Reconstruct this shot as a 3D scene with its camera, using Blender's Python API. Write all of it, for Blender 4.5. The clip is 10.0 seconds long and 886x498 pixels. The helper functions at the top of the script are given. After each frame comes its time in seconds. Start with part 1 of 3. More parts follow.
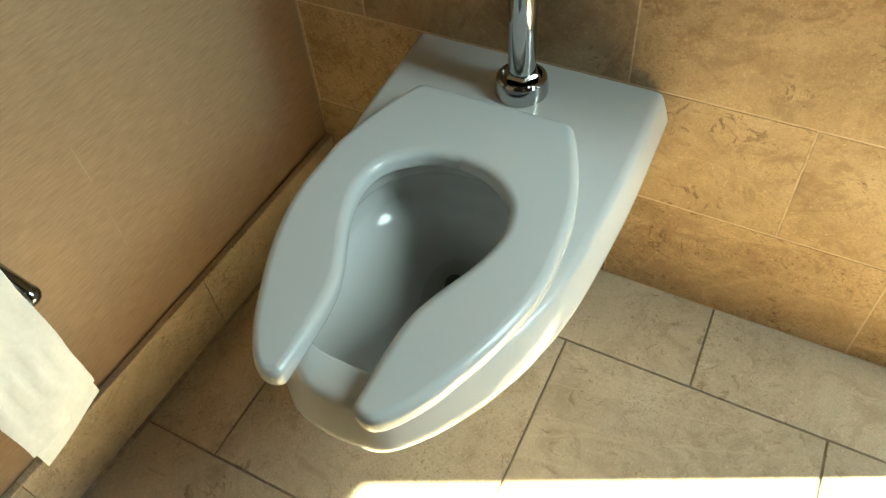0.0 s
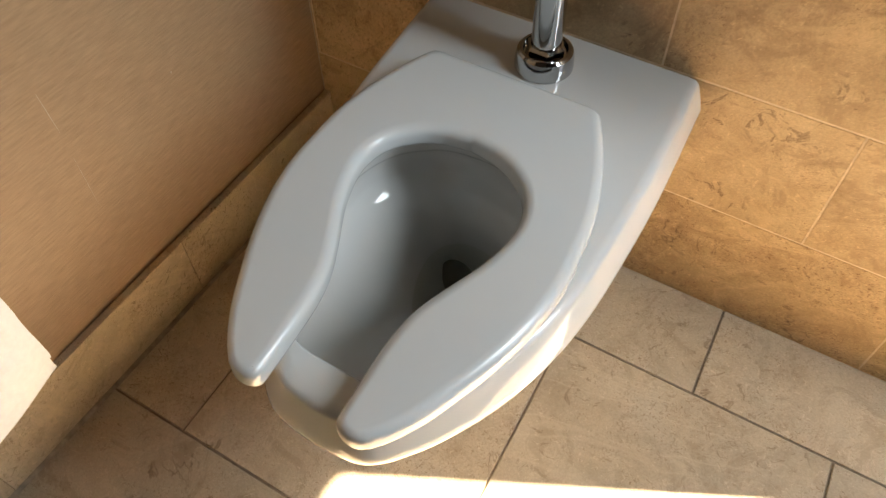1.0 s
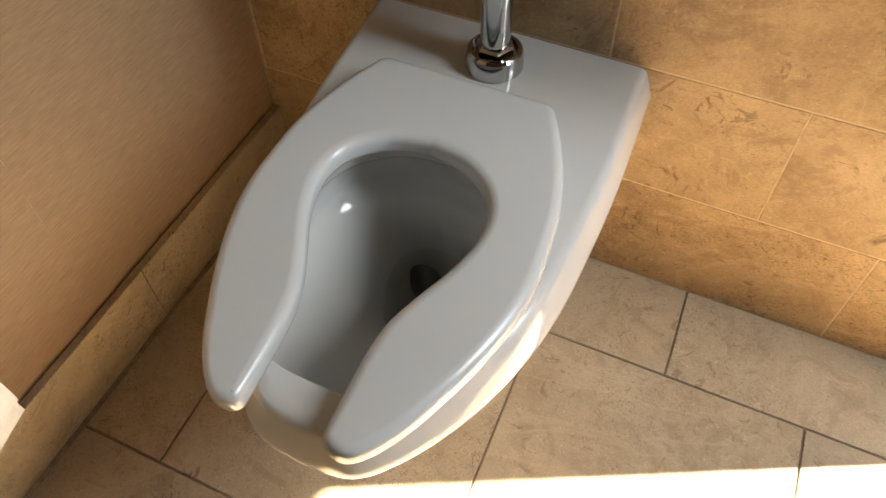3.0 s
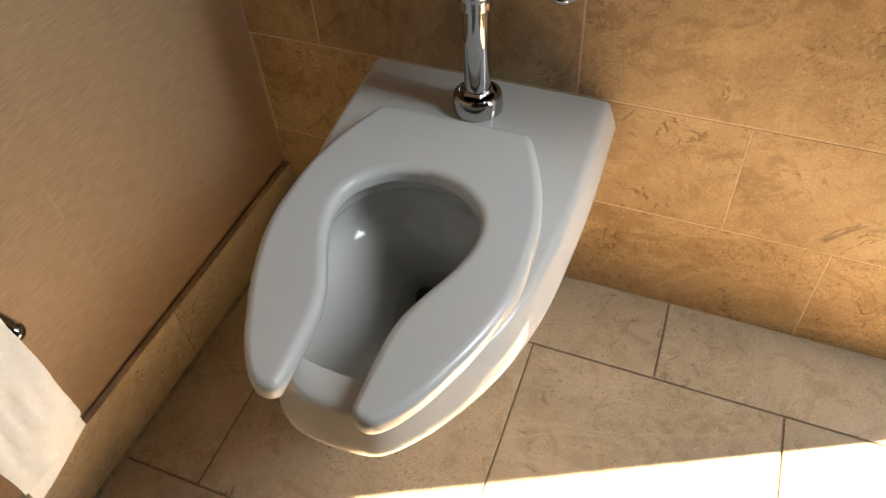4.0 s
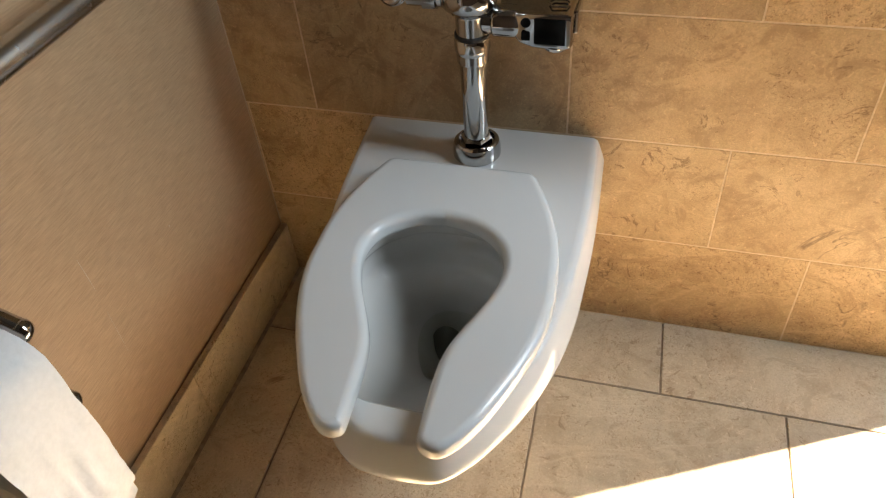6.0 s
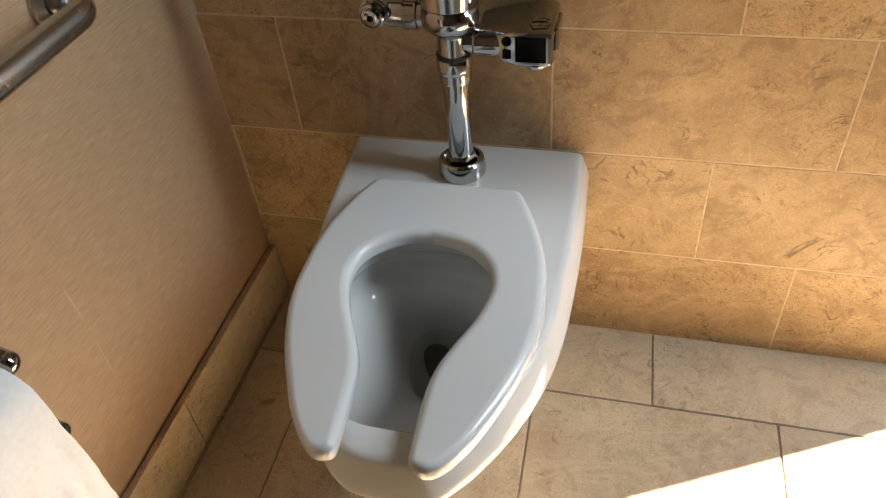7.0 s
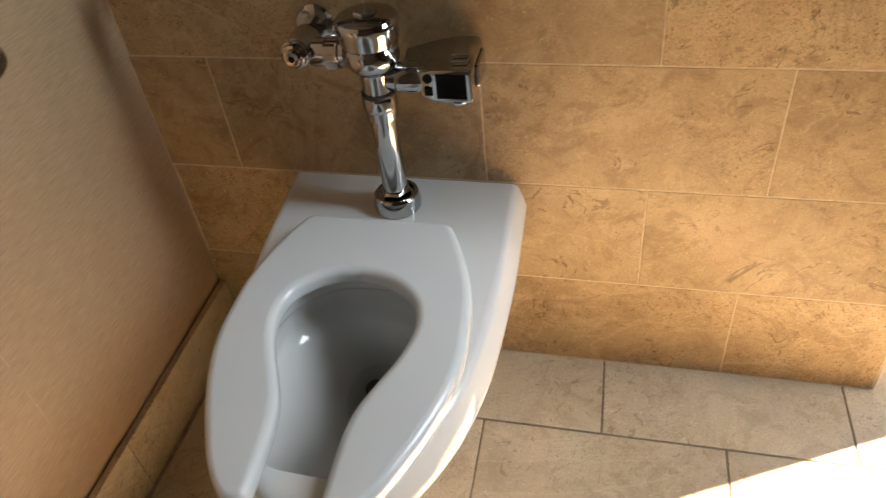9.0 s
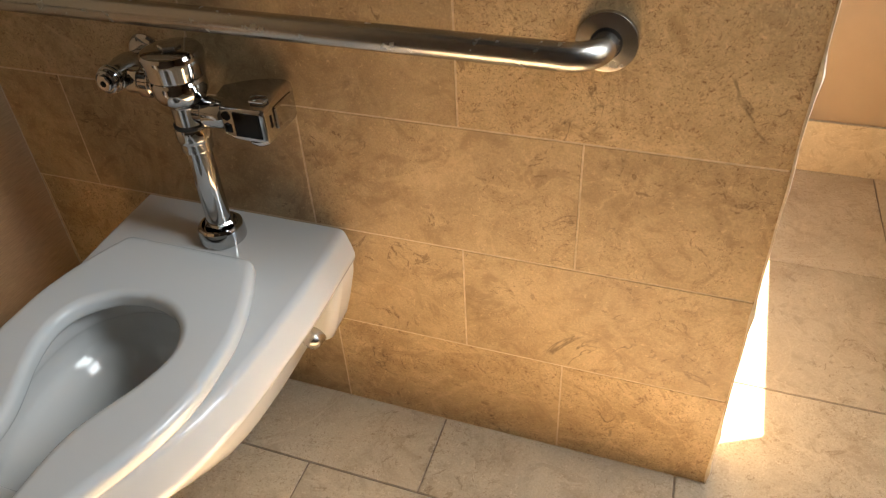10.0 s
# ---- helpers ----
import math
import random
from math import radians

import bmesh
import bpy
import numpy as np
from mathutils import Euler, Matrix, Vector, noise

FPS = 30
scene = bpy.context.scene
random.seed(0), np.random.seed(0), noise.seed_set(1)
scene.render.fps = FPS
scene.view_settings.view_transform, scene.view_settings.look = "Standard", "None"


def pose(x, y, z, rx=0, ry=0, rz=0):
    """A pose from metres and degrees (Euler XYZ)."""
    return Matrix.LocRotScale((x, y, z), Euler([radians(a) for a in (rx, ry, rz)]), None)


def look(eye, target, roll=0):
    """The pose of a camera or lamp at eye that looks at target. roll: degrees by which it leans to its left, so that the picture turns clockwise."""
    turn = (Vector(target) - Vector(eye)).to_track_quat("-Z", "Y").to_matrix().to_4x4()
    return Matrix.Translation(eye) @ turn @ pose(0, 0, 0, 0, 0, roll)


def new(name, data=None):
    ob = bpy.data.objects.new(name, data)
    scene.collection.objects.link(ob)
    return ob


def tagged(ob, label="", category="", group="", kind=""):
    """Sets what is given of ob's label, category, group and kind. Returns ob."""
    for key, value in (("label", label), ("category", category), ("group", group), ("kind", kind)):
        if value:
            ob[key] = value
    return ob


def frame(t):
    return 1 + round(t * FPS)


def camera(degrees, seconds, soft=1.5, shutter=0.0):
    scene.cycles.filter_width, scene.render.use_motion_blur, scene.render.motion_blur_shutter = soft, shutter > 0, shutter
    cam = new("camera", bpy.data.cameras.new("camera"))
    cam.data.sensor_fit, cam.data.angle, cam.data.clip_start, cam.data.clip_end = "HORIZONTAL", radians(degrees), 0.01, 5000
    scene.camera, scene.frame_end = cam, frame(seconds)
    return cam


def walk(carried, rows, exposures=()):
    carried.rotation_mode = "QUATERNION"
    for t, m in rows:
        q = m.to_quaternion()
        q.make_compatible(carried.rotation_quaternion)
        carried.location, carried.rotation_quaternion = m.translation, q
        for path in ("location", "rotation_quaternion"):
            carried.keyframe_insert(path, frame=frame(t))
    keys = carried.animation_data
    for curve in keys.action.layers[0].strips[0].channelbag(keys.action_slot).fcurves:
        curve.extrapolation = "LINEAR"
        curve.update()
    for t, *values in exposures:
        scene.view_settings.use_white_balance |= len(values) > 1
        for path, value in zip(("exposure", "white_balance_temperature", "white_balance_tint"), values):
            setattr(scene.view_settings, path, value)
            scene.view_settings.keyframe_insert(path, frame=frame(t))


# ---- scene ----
cam = camera(60.7, 10.0, soft=1.2, shutter=0.2)
PATH = [
    (0, (0.781, -0.854, 1.092), (0.089, 0.235, -0.436), -6.0),
    (0.5, (0.761, -0.856, 1.098), (0.022, 0.26, -0.389), -6.4),
    (1, (0.72, -0.784, 1.051), (0.104, 0.231, -0.558), -0.9),
    (1.2, (0.7, -0.697, 1.004), (0.06, 0.198, -0.666), -1.2),
    (1.5, (0.661, -0.576, 0.896), (-0.07, 0.219, -0.788), -1.8),
    (1.8, (0.643, -0.516, 0.872), (0.01, 0.287, -0.847), 2.3),
    (2, (0.644, -0.531, 0.88), (0.06, 0.326, -0.83), 4.5),
    (2.2, (0.649, -0.566, 0.897), (0.056, 0.297, -0.808), 3.2),
    (3.3, (0.757, -0.842, 1.091), (0.256, 0.3, -0.472), -1.8),
    (3.5, (0.785, -0.856, 1.096), (0.248, 0.306, -0.44), -2.3),
    (4, (0.764, -0.911, 1.112), (0.191, 0.294, -0.378), -4.7),
    (4.5, (0.688, -0.975, 1.125), (0.137, 0.275, -0.336), -5.5),
    (5, (0.667, -1.004, 1.136), (0.158, 0.301, -0.292), -5.3),
    (5.5, (0.678, -1.003, 1.142), (0.2, 0.335, -0.267), -5.0),
    (7, (0.693, -0.999, 1.149), (0.244, 0.392, -0.216), -6.2),
    (7.5, (0.691, -0.991, 1.155), (0.253, 0.41, -0.204), -6.2),
    (8, (0.691, -0.986, 1.154), (0.26, 0.422, -0.2), -6.1),
    (8.5, (0.712, -0.986, 1.162), (0.273, 0.424, -0.188), -7.1),
    (9, (0.784, -0.955, 1.161), (0.335, 0.464, -0.176), -7.5),
    (9.5, (1.021, -0.867, 1.143), (0.503, 0.561, -0.157), -5.4),
    (10, (1.13, -0.85, 1.14), (0.548, 0.604, -0.103), -3.6),
]
EXPOSURE = 3.83
walk(cam, [(t, look(eye, target, roll)) for t, eye, target, roll in PATH],
     [(0.0, EXPOSURE, 6800, -11), (0.25, EXPOSURE, 6800, -6), (0.6, EXPOSURE - 0.1, 6950, 10), (1.0, EXPOSURE, 7200, 12), (1.5, EXPOSURE + 0.03, 7900, 15),
      (2.2, EXPOSURE + 0.03, 7900, 15), (3.4, EXPOSURE - 0.15, 7400, 14), (4.0, EXPOSURE - 0.2, 7400, 14), (5.0, EXPOSURE - 0.03, 7000, 12),
      (8.0, EXPOSURE + 0.06, 6900, 12), (9.2, EXPOSURE, 7100, 13), (10.0, EXPOSURE - 0.2, 7400, 14)])


# ---- light ----
SUN_AZ, SUN_EL = math.atan2(0.456, 0.89), radians(50)     # the sun stands over the window side
to_sun = Vector((math.cos(SUN_AZ) * math.cos(SUN_EL), math.sin(SUN_AZ) * math.cos(SUN_EL), math.sin(SUN_EL)))
world = bpy.data.worlds.new("sky")
scene.world = world
world.use_nodes = True
wn = world.node_tree
sky = wn.nodes.new("ShaderNodeTexSky")
sky.sky_type, sky.sun_disc = "NISHITA", False
sky.sun_elevation, sky.sun_rotation = SUN_EL, math.pi / 2 - SUN_AZ
wn.links.new(sky.outputs[0], wn.nodes["Background"].inputs[0])
wn.nodes["Background"].inputs[1].default_value = 0.03
sun = new("sun", bpy.data.lights.new("sun", "SUN"))
sun.data.energy, sun.data.angle, sun.data.color = 4.8, radians(0.53), (1.0, 0.90, 0.74)
sun.matrix_world = look((0, 0, 0), tuple(-to_sun))
# the sky's light in the window opening beside the stall
WIN_X, WIN_Y0, WIN_Y1, WIN_TOP = 1.75, -0.26, 0.170, 2.40
glow = new("window_daylight", bpy.data.lights.new("window_daylight", "AREA"))
glow.data.shape, glow.data.size, glow.data.size_y = "RECTANGLE", 0.43, 0.85
glow.data.energy, glow.data.color = 1.74, (0.71, 0.88, 1.0)
glow.matrix_world = look((WIN_X + 0.02, -0.045, 1.58), (0.0, -0.09, 0.9))


# ---- mesh helpers ----
def finish(bm, name, material, smooth=False, angle=40):
    me = bpy.data.meshes.new(name)
    bmesh.ops.recalc_face_normals(bm, faces=bm.faces)
    bm.to_mesh(me)
    bm.free()
    if material:
        me.materials.append(material)
    if smooth:
        for p in me.polygons:
            p.use_smooth = True
        me.set_sharp_from_angle(angle=radians(angle))
    return me


def part(name, bm, material, parent=None, label="", smooth=True, angle=40):
    ob = new(name, finish(bm, name, material, smooth, angle))
    if parent:
        ob.parent = parent
    if label:
        ob["label"] = label
    if smooth and len(ob.data.vertices) < 6000:
        ob.modifiers.new("even_normals", "WEIGHTED_NORMAL").keep_sharp = True
    return ob


def thing(name, label, category, m=None, group="", kind=""):
    ob = new(name)
    ob.empty_display_size = 0.05
    if m:
        ob.matrix_basis = m
    return tagged(ob, label, category, group, kind)


def box(x0, x1, y0, y1, z0, z1, bevel=0.0, segments=2, bm=None):
    bm2 = bmesh.new()
    bmesh.ops.create_cube(bm2, size=1)
    for v in bm2.verts:
        v.co = Vector(((x0 + x1) / 2 + v.co.x * (x1 - x0), (y0 + y1) / 2 + v.co.y * (y1 - y0), (z0 + z1) / 2 + v.co.z * (z1 - z0)))
    if bevel:
        bmesh.ops.bevel(bm2, geom=list(bm2.edges), offset=bevel, segments=segments, affect="EDGES", profile=0.5)
    return merge(bm, bm2)


def merge(bm, extra):
    if bm is None:
        return extra
    me = bpy.data.meshes.new("join")
    extra.to_mesh(me)
    bm.from_mesh(me)
    bpy.data.meshes.remove(me)
    extra.free()
    return bm


def loft(rings, closed=True, cap0=True, cap1=True, loop=False):
    bm = bmesh.new()
    vs = [[bm.verts.new(p) for p in r] for r in rings]
    n = len(rings[0])
    pairs = list(zip(vs, vs[1:])) + ([(vs[-1], vs[0])] if loop else [])
    for a, b in pairs:
        for i in range(n if closed else n - 1):
            j = (i + 1) % n
            bm.faces.new((a[i], a[j], b[j], b[i]))
    if cap0 and not loop:
        bm.faces.new(list(reversed(vs[0])))
    if cap1 and not loop:
        bm.faces.new(vs[-1])
    return bm


def lathe(profile, n=40, axis="z", at=(0, 0, 0), cap=True):
    """A turned shape from (radius, height) pairs."""
    rings = []
    for r, h in profile:
        ring = []
        for i in range(n):
            a = 2 * math.pi * i / n
            u, v = r * math.cos(a), r * math.sin(a)
            p = {"z": (u, v, h), "x": (h, u, v), "y": (u, h, v)}[axis]
            ring.append(Vector(p) + Vector(at))
        rings.append(ring)
    return loft(rings, cap0=cap, cap1=cap)


def tube(path, r, n=24, cap=True):
    """A round bar along points, with its section kept square to the way."""
    pts = [Vector(p) for p in path]
    rings, up = [], None
    for i, p in enumerate(pts):
        d = (pts[min(i + 1, len(pts) - 1)] - pts[max(i - 1, 0)]).normalized()
        if up is None:
            up = d.orthogonal().normalized()
        up = (up - d * up.dot(d)).normalized()
        side = d.cross(up)
        rad = r(i) if callable(r) else r
        rings.append([p + (up * math.cos(a) + side * math.sin(a)) * rad for a in (2 * math.pi * k / n for k in range(n))])
    return loft(rings, cap0=cap, cap1=cap)


def arc(centre, a0, a1, r, u, v, n=12):
    c, u, v = Vector(centre), Vector(u), Vector(v)
    return [c + (u * math.cos(t) + v * math.sin(t)) * r for t in (a0 + (a1 - a0) * k / n for k in range(n + 1))]


def smooth_curve(knots, x):
    """Monotone-ish cubic through (x, value) knots."""
    xs = [k[0] for k in knots]
    ys = [k[1] for k in knots]
    if x <= xs[0]:
        return ys[0]
    if x >= xs[-1]:
        return ys[-1]
    i = max(k for k in range(len(xs) - 1) if xs[k] <= x)

    def slope(k):
        if k == 0 or k == len(xs) - 1:
            a = min(max(k, 0), len(xs) - 2) if k == 0 else len(xs) - 2
            return (ys[a + 1] - ys[a]) / (xs[a + 1] - xs[a])
        return (ys[k + 1] - ys[k - 1]) / (xs[k + 1] - xs[k - 1])
    h = xs[i + 1] - xs[i]
    t = (x - xs[i]) / h
    return ((2 * t**3 - 3 * t**2 + 1) * ys[i] + (t**3 - 2 * t**2 + t) * h * slope(i)
            + (-2 * t**3 + 3 * t**2) * ys[i + 1] + (t**3 - t**2) * h * slope(i + 1))


# ---- materials ----
class Nodes:
    """A short way to write a node material."""
    def __init__(self, name):
        self.mat = bpy.data.materials.new(name)
        self.mat.use_nodes = True
        self.tree = self.mat.node_tree
        self.bsdf = self.tree.nodes["Principled BSDF"]

    def add(self, kind, **values):
        n = self.tree.nodes.new(kind)
        for k, v in values.items():
            n.inputs[k.replace("_", " ")].default_value = v
        return n

    def link(self, a, b):
        self.tree.links.new(a, b)

    def set(self, **values):
        for k, v in values.items():
            self.bsdf.inputs[k.replace("_", " ")].default_value = v
        return self

    def coords(self, spread=37.0, scale=(1, 1, 1)):
        tc = self.add("ShaderNodeTexCoord")
        info = self.add("ShaderNodeObjectInfo")
        mul = self.tree.nodes.new("ShaderNodeVectorMath")
        mul.operation = "SCALE"
        mul.inputs[0].default_value = (1.0, 0.73, 0.41)
        ml = self.tree.nodes.new("ShaderNodeMath")
        ml.operation = "MULTIPLY"
        ml.inputs[1].default_value = spread
        self.link(info.outputs["Random"], ml.inputs[0])
        self.link(ml.outputs[0], mul.inputs["Scale"])
        addv = self.tree.nodes.new("ShaderNodeVectorMath")
        addv.operation = "ADD"
        self.link(tc.outputs["Object"], addv.inputs[0])
        self.link(mul.outputs[0], addv.inputs[1])
        mp = self.add("ShaderNodeMapping", Scale=scale)
        self.link(addv.outputs[0], mp.inputs[0])
        return mp.outputs[0], info.outputs["Random"]

    def noise(self, co, scale, detail=6, rough=0.55, distort=0.0):
        n = self.add("ShaderNodeTexNoise", Scale=scale, Detail=detail, Roughness=rough, Distortion=distort)
        self.link(co, n.inputs["Vector"])
        return n.outputs["Fac"]

    def ramp(self, fac, *stops):
        r = self.tree.nodes.new("ShaderNodeValToRGB")
        e = r.color_ramp.elements
        while len(e) < len(stops):
            e.new(0.5)
        for el, (pos, col) in zip(e, stops):
            el.position = pos
            el.color = (*col, 1) if isinstance(col, tuple) else (col, col, col, 1)
        self.link(fac, r.inputs[0])
        return r.outputs[0]

    def mix(self, fac, a, b, mode="MIX"):
        m = self.tree.nodes.new("ShaderNodeMix")
        m.data_type, m.blend_type = "RGBA", mode
        for k, v in ((0, fac), (6, a), (7, b)):
            if isinstance(v, (int, float)):
                m.inputs[k].default_value = v
            elif isinstance(v, tuple):
                m.inputs[k].default_value = (*v, 1)
            else:
                self.link(v, m.inputs[k])
        return m.outputs[2]

    def bump(self, height, strength, distance):
        b = self.add("ShaderNodeBump", Strength=strength, Distance=distance)
        self.link(height, b.inputs["Height"])
        self.link(b.outputs[0], self.bsdf.inputs["Normal"])

    def colour(self, c):
        self.link(c, self.bsdf.inputs["Base Color"])

    def rough(self, c):
        self.link(c, self.bsdf.inputs["Roughness"])


def travertine(name, lo, hi, vein, pit, rough, grain, flecked):
    """Honed travertine: soft clouds, beds full of small brown flecks, a few fossils, pale and dark veins."""
    m = Nodes(name)
    co, rnd = m.coords()
    big = m.noise(co, 3.6, 4, 0.55, 1.4)
    mid = m.noise(co, 15, 8, 0.66, 1.1)
    fine = m.noise(co, 300, 6, 0.80)
    base = m.ramp(m.mix(0.50, big, mid), (0.34, lo), (0.50, tuple(0.42 * p + 0.58 * q for p, q in zip(lo, hi))), (0.65, hi))
    base = m.mix(grain, base, m.ramp(fine, (0.38, 0.66), (0.62, 1.28)), "MULTIPLY")
    # soft darker stains with an uneven edge
    stain = m.ramp(m.noise(co, 8.5, 9, 0.70, 2.2), (0.54, 0.0), (0.60, 0.42), (0.72, 0.55))
    base = m.mix(stain, base, tuple(0.55 * p + 0.45 * q for p, q in zip(lo, vein)))
    # cloudy beds where the stone is full of small holes
    patch = m.noise(co, 5.0, 5, 0.65, 1.3)
    lift = m.tree.nodes.new("ShaderNodeMath")
    lift.operation = "MULTIPLY_ADD"
    lift.inputs[1].default_value, lift.inputs[2].default_value = 0.24, -0.17 + flecked
    m.link(rnd, lift.inputs[0])
    some = m.tree.nodes.new("ShaderNodeMath")
    m.link(patch, some.inputs[0])
    m.link(lift.outputs[0], some.inputs[1])
    bed = m.ramp(some.outputs[0], (0.44, 0.16), (0.60, 1.0))
    flakes = m.ramp(m.noise(co, 92, 8, 0.76, 1.4), (0.560, 0.0), (0.610, 0.62))
    chips = m.ramp(m.noise(co, 210, 5, 0.72, 0.9), (0.575, 0.0), (0.615, 0.92))
    holes = m.mix(1.0, flakes, chips, "LIGHTEN")
    spots = m.mix(1.0, holes, bed, "MULTIPLY")
    base = m.mix(spots, base, vein)
    light = m.ramp(m.noise(co, 105, 7, 0.75, 1.0), (0.585, 0.0), (0.64, 0.55))
    base = m.mix(light, base, tuple(min(1, c * 1.25) for c in hi))
    # larger stained fossils, few and far between
    fossil = m.ramp(m.noise(co, 22, 6, 0.70, 2.4), (0.600, 0.0), (0.635, 0.75), (0.70, 0.25))
    few = m.ramp(m.noise(co, 4.3, 2, 0.5, 0.4), (0.47, 0.0), (0.58, 1.0))
    base = m.mix(m.mix(1.0, fossil, few, "MULTIPLY"), base, tuple(0.5 * p + 0.5 * q for p, q in zip(vein, pit)))
    # thin pale veins and thin dark cracks
    pale = m.ramp(m.noise(co, 2.6, 5, 0.55, 0.9), (0.488, 0.0), (0.499, 0.28), (0.501, 0.28), (0.512, 0.0))
    base = m.mix(pale, base, tuple(min(1, c * 1.18) for c in hi))
    crack = m.ramp(m.noise(co, 4.2, 5, 0.6, 0.8), (0.491, 0.0), (0.499, 0.8), (0.501, 0.8), (0.510, 0.0))
    where = m.ramp(m.noise(co, 9.0, 3, 0.6), (0.58, 0.0), (0.68, 0.9))
    cracks = m.mix(1.0, crack, where, "MULTIPLY")
    base = m.mix(cracks, base, pit)
    tone = m.ramp(rnd, (0.0, 0.90), (1.0, 1.10))
    m.colour(m.mix(1.0, base, tone, "MULTIPLY"))
    m.rough(m.ramp(mid, (0.3, rough + 0.12), (0.7, rough - 0.06)))
    relief = m.mix(1.0, m.mix(0.5, fine, mid), m.mix(0.8, m.mix(0.8, (1, 1, 1), cracks, "SUBTRACT"), spots, "SUBTRACT"), "MULTIPLY")
    m.bump(relief, 0.32, 0.0012)
    return m.mat


def porcelain(name, colour, rough):
    m = Nodes(name).set(Roughness=rough, IOR=1.5)
    co, _ = m.coords(0.0)
    m.colour(m.mix(m.ramp(m.noise(co, 9, 4), (0.35, 0.0), (0.7, 0.6)), colour, tuple(c * 0.97 for c in colour)))
    m.rough(m.ramp(m.noise(co, 40, 3), (0.35, rough), (0.75, rough + 0.025)))
    return m.mat


def metal(name, colour, rough, brushed=None, wear=0.06):
    m = Nodes(name).set(Metallic=1.0)
    m.bsdf.inputs["Base Color"].default_value = (*colour, 1)
    co, _ = m.coords(0.0, brushed or (1, 1, 1))
    m.rough(m.ramp(m.noise(co, 60, 4), (0.3, rough), (0.75, rough + wear)))
    if brushed:
        m.bump(m.noise(co, 220, 3), 0.06, 0.0004)
    return m.mat


WALL_TILE = travertine("travertine_wall_tile", (0.39, 0.256, 0.126), (0.645, 0.462, 0.256), (0.225, 0.112, 0.040), (0.12, 0.066, 0.026), 0.40, 0.42, 0.055)
FLOOR_TILE = travertine("travertine_floor_tile", (0.40, 0.308, 0.205), (0.55, 0.45, 0.325), (0.27, 0.18, 0.10), (0.17, 0.105, 0.055), 0.38, 0.30, 0.02)
SKIRT_TILE = travertine("travertine_skirting", (0.46, 0.345, 0.22), (0.66, 0.525, 0.36), (0.30, 0.19, 0.095), (0.12, 0.07, 0.03), 0.40, 0.22, -0.04)
CHINA = porcelain("vitreous_china", (0.68, 0.675, 0.66), 0.035)
SEAT = porcelain("seat_plastic", (0.665, 0.675, 0.67), 0.20)
CHROME = metal("polished_chrome", (0.50, 0.495, 0.49), 0.03, None, 0.04)
STEEL = metal("satin_stainless", (0.50, 0.475, 0.44), 0.25, None, 0.03)


def plain(name, colour, rough=0.6, scale=30.0, vary=0.12, bump=0.0, metallic=0.0):
    m = Nodes(name).set(Roughness=rough, Metallic=metallic)
    co, _ = m.coords(0.0)
    n = m.noise(co, scale, 6)
    m.colour(m.mix(m.ramp(n, (0.3, 0.0), (0.7, 1.0)), tuple(c * (1 - vary) for c in colour), tuple(min(1, c * (1 + vary)) for c in colour)))
    if bump:
        m.bump(n, bump, 0.001)
    return m.mat


def wallpaper():
    m = Nodes("linen_wallcovering").set(Roughness=0.62)
    tc = m.add("ShaderNodeTexCoord")
    mp = m.add("ShaderNodeMapping", Scale=(1, 6, 90))
    m.link(tc.outputs["Object"], mp.inputs[0])
    mp2 = m.add("ShaderNodeMapping", Scale=(1, 40, 14))
    m.link(tc.outputs["Object"], mp2.inputs[0])
    streak = m.noise(mp.outputs[0], 5.0, 6, 0.65)
    slub = m.noise(mp2.outputs[0], 2.0, 4, 0.6)
    cloud = m.noise(tc.outputs["Object"], 2.2, 4)
    c = m.mix(m.ramp(streak, (0.36, 0.0), (0.64, 1.0)), (0.340, 0.219, 0.123), (0.452, 0.300, 0.174))
    c = m.mix(0.4, c, m.ramp(cloud, (0.3, 0.8), (0.7, 1.1)), "MULTIPLY")
    m.colour(c)
    m.bump(m.mix(0.35, streak, slub), 0.16, 0.0008)
    return m.mat


PAPER_WALL = wallpaper()
GROUT_WALL = plain("wall_grout", (0.72, 0.575, 0.39), 0.9, 120, 0.15, 0.3)
GROUT_FLOOR = plain("floor_grout", (0.27, 0.205, 0.145), 0.9, 120, 0.25, 0.3)
PAINT = plain("cream_paint", (0.36, 0.25, 0.155), 0.7, 8, 0.05, 0.1)
# dark colour on unseen walls stands in for light blocked from that side
DARK_WALL = plain("dark_brown_bounce_cut", (0.075, 0.048, 0.03), 0.5, 8, 0.1, 0.1)
# dark colour for unseen surfaces overhead, to keep fill light down
CEIL = plain("dark_fill_cut", (0.14, 0.115, 0.09), 0.8, 10, 0.03, 0.1)
FRAME = plain("window_frame_paint", (0.30, 0.27, 0.24), 0.5, 12, 0.06)
TISSUE = plain("tissue_paper", (0.80, 0.79, 0.77), 0.95, 140, 0.04, 0.25)
CORE = plain("cardboard_core", (0.33, 0.23, 0.15), 0.9, 60, 0.1, 0.2)
BLACK = plain("black_gloss", (0.006, 0.006, 0.006), 0.08, 40, 0.2)
BLACK.node_tree.nodes["Principled BSDF"].inputs["IOR"].default_value = 1.22
# rubber of the gasket, and the painted shade in the flange gaps
RUBBER_AND_GAP = plain("black_rubber_and_gap_shade", (0.02, 0.02, 0.02), 0.6, 40, 0.2)
# brown that paints the shade in the gap above the baseboard
SHADOW_GAP = plain("brown_shadow_gap", (0.24, 0.155, 0.085), 0.9, 60, 0.2, 0.3)
SCUFF = plain("scuffed_wallcovering", (0.50, 0.40, 0.29), 0.8, 60, 0.1)
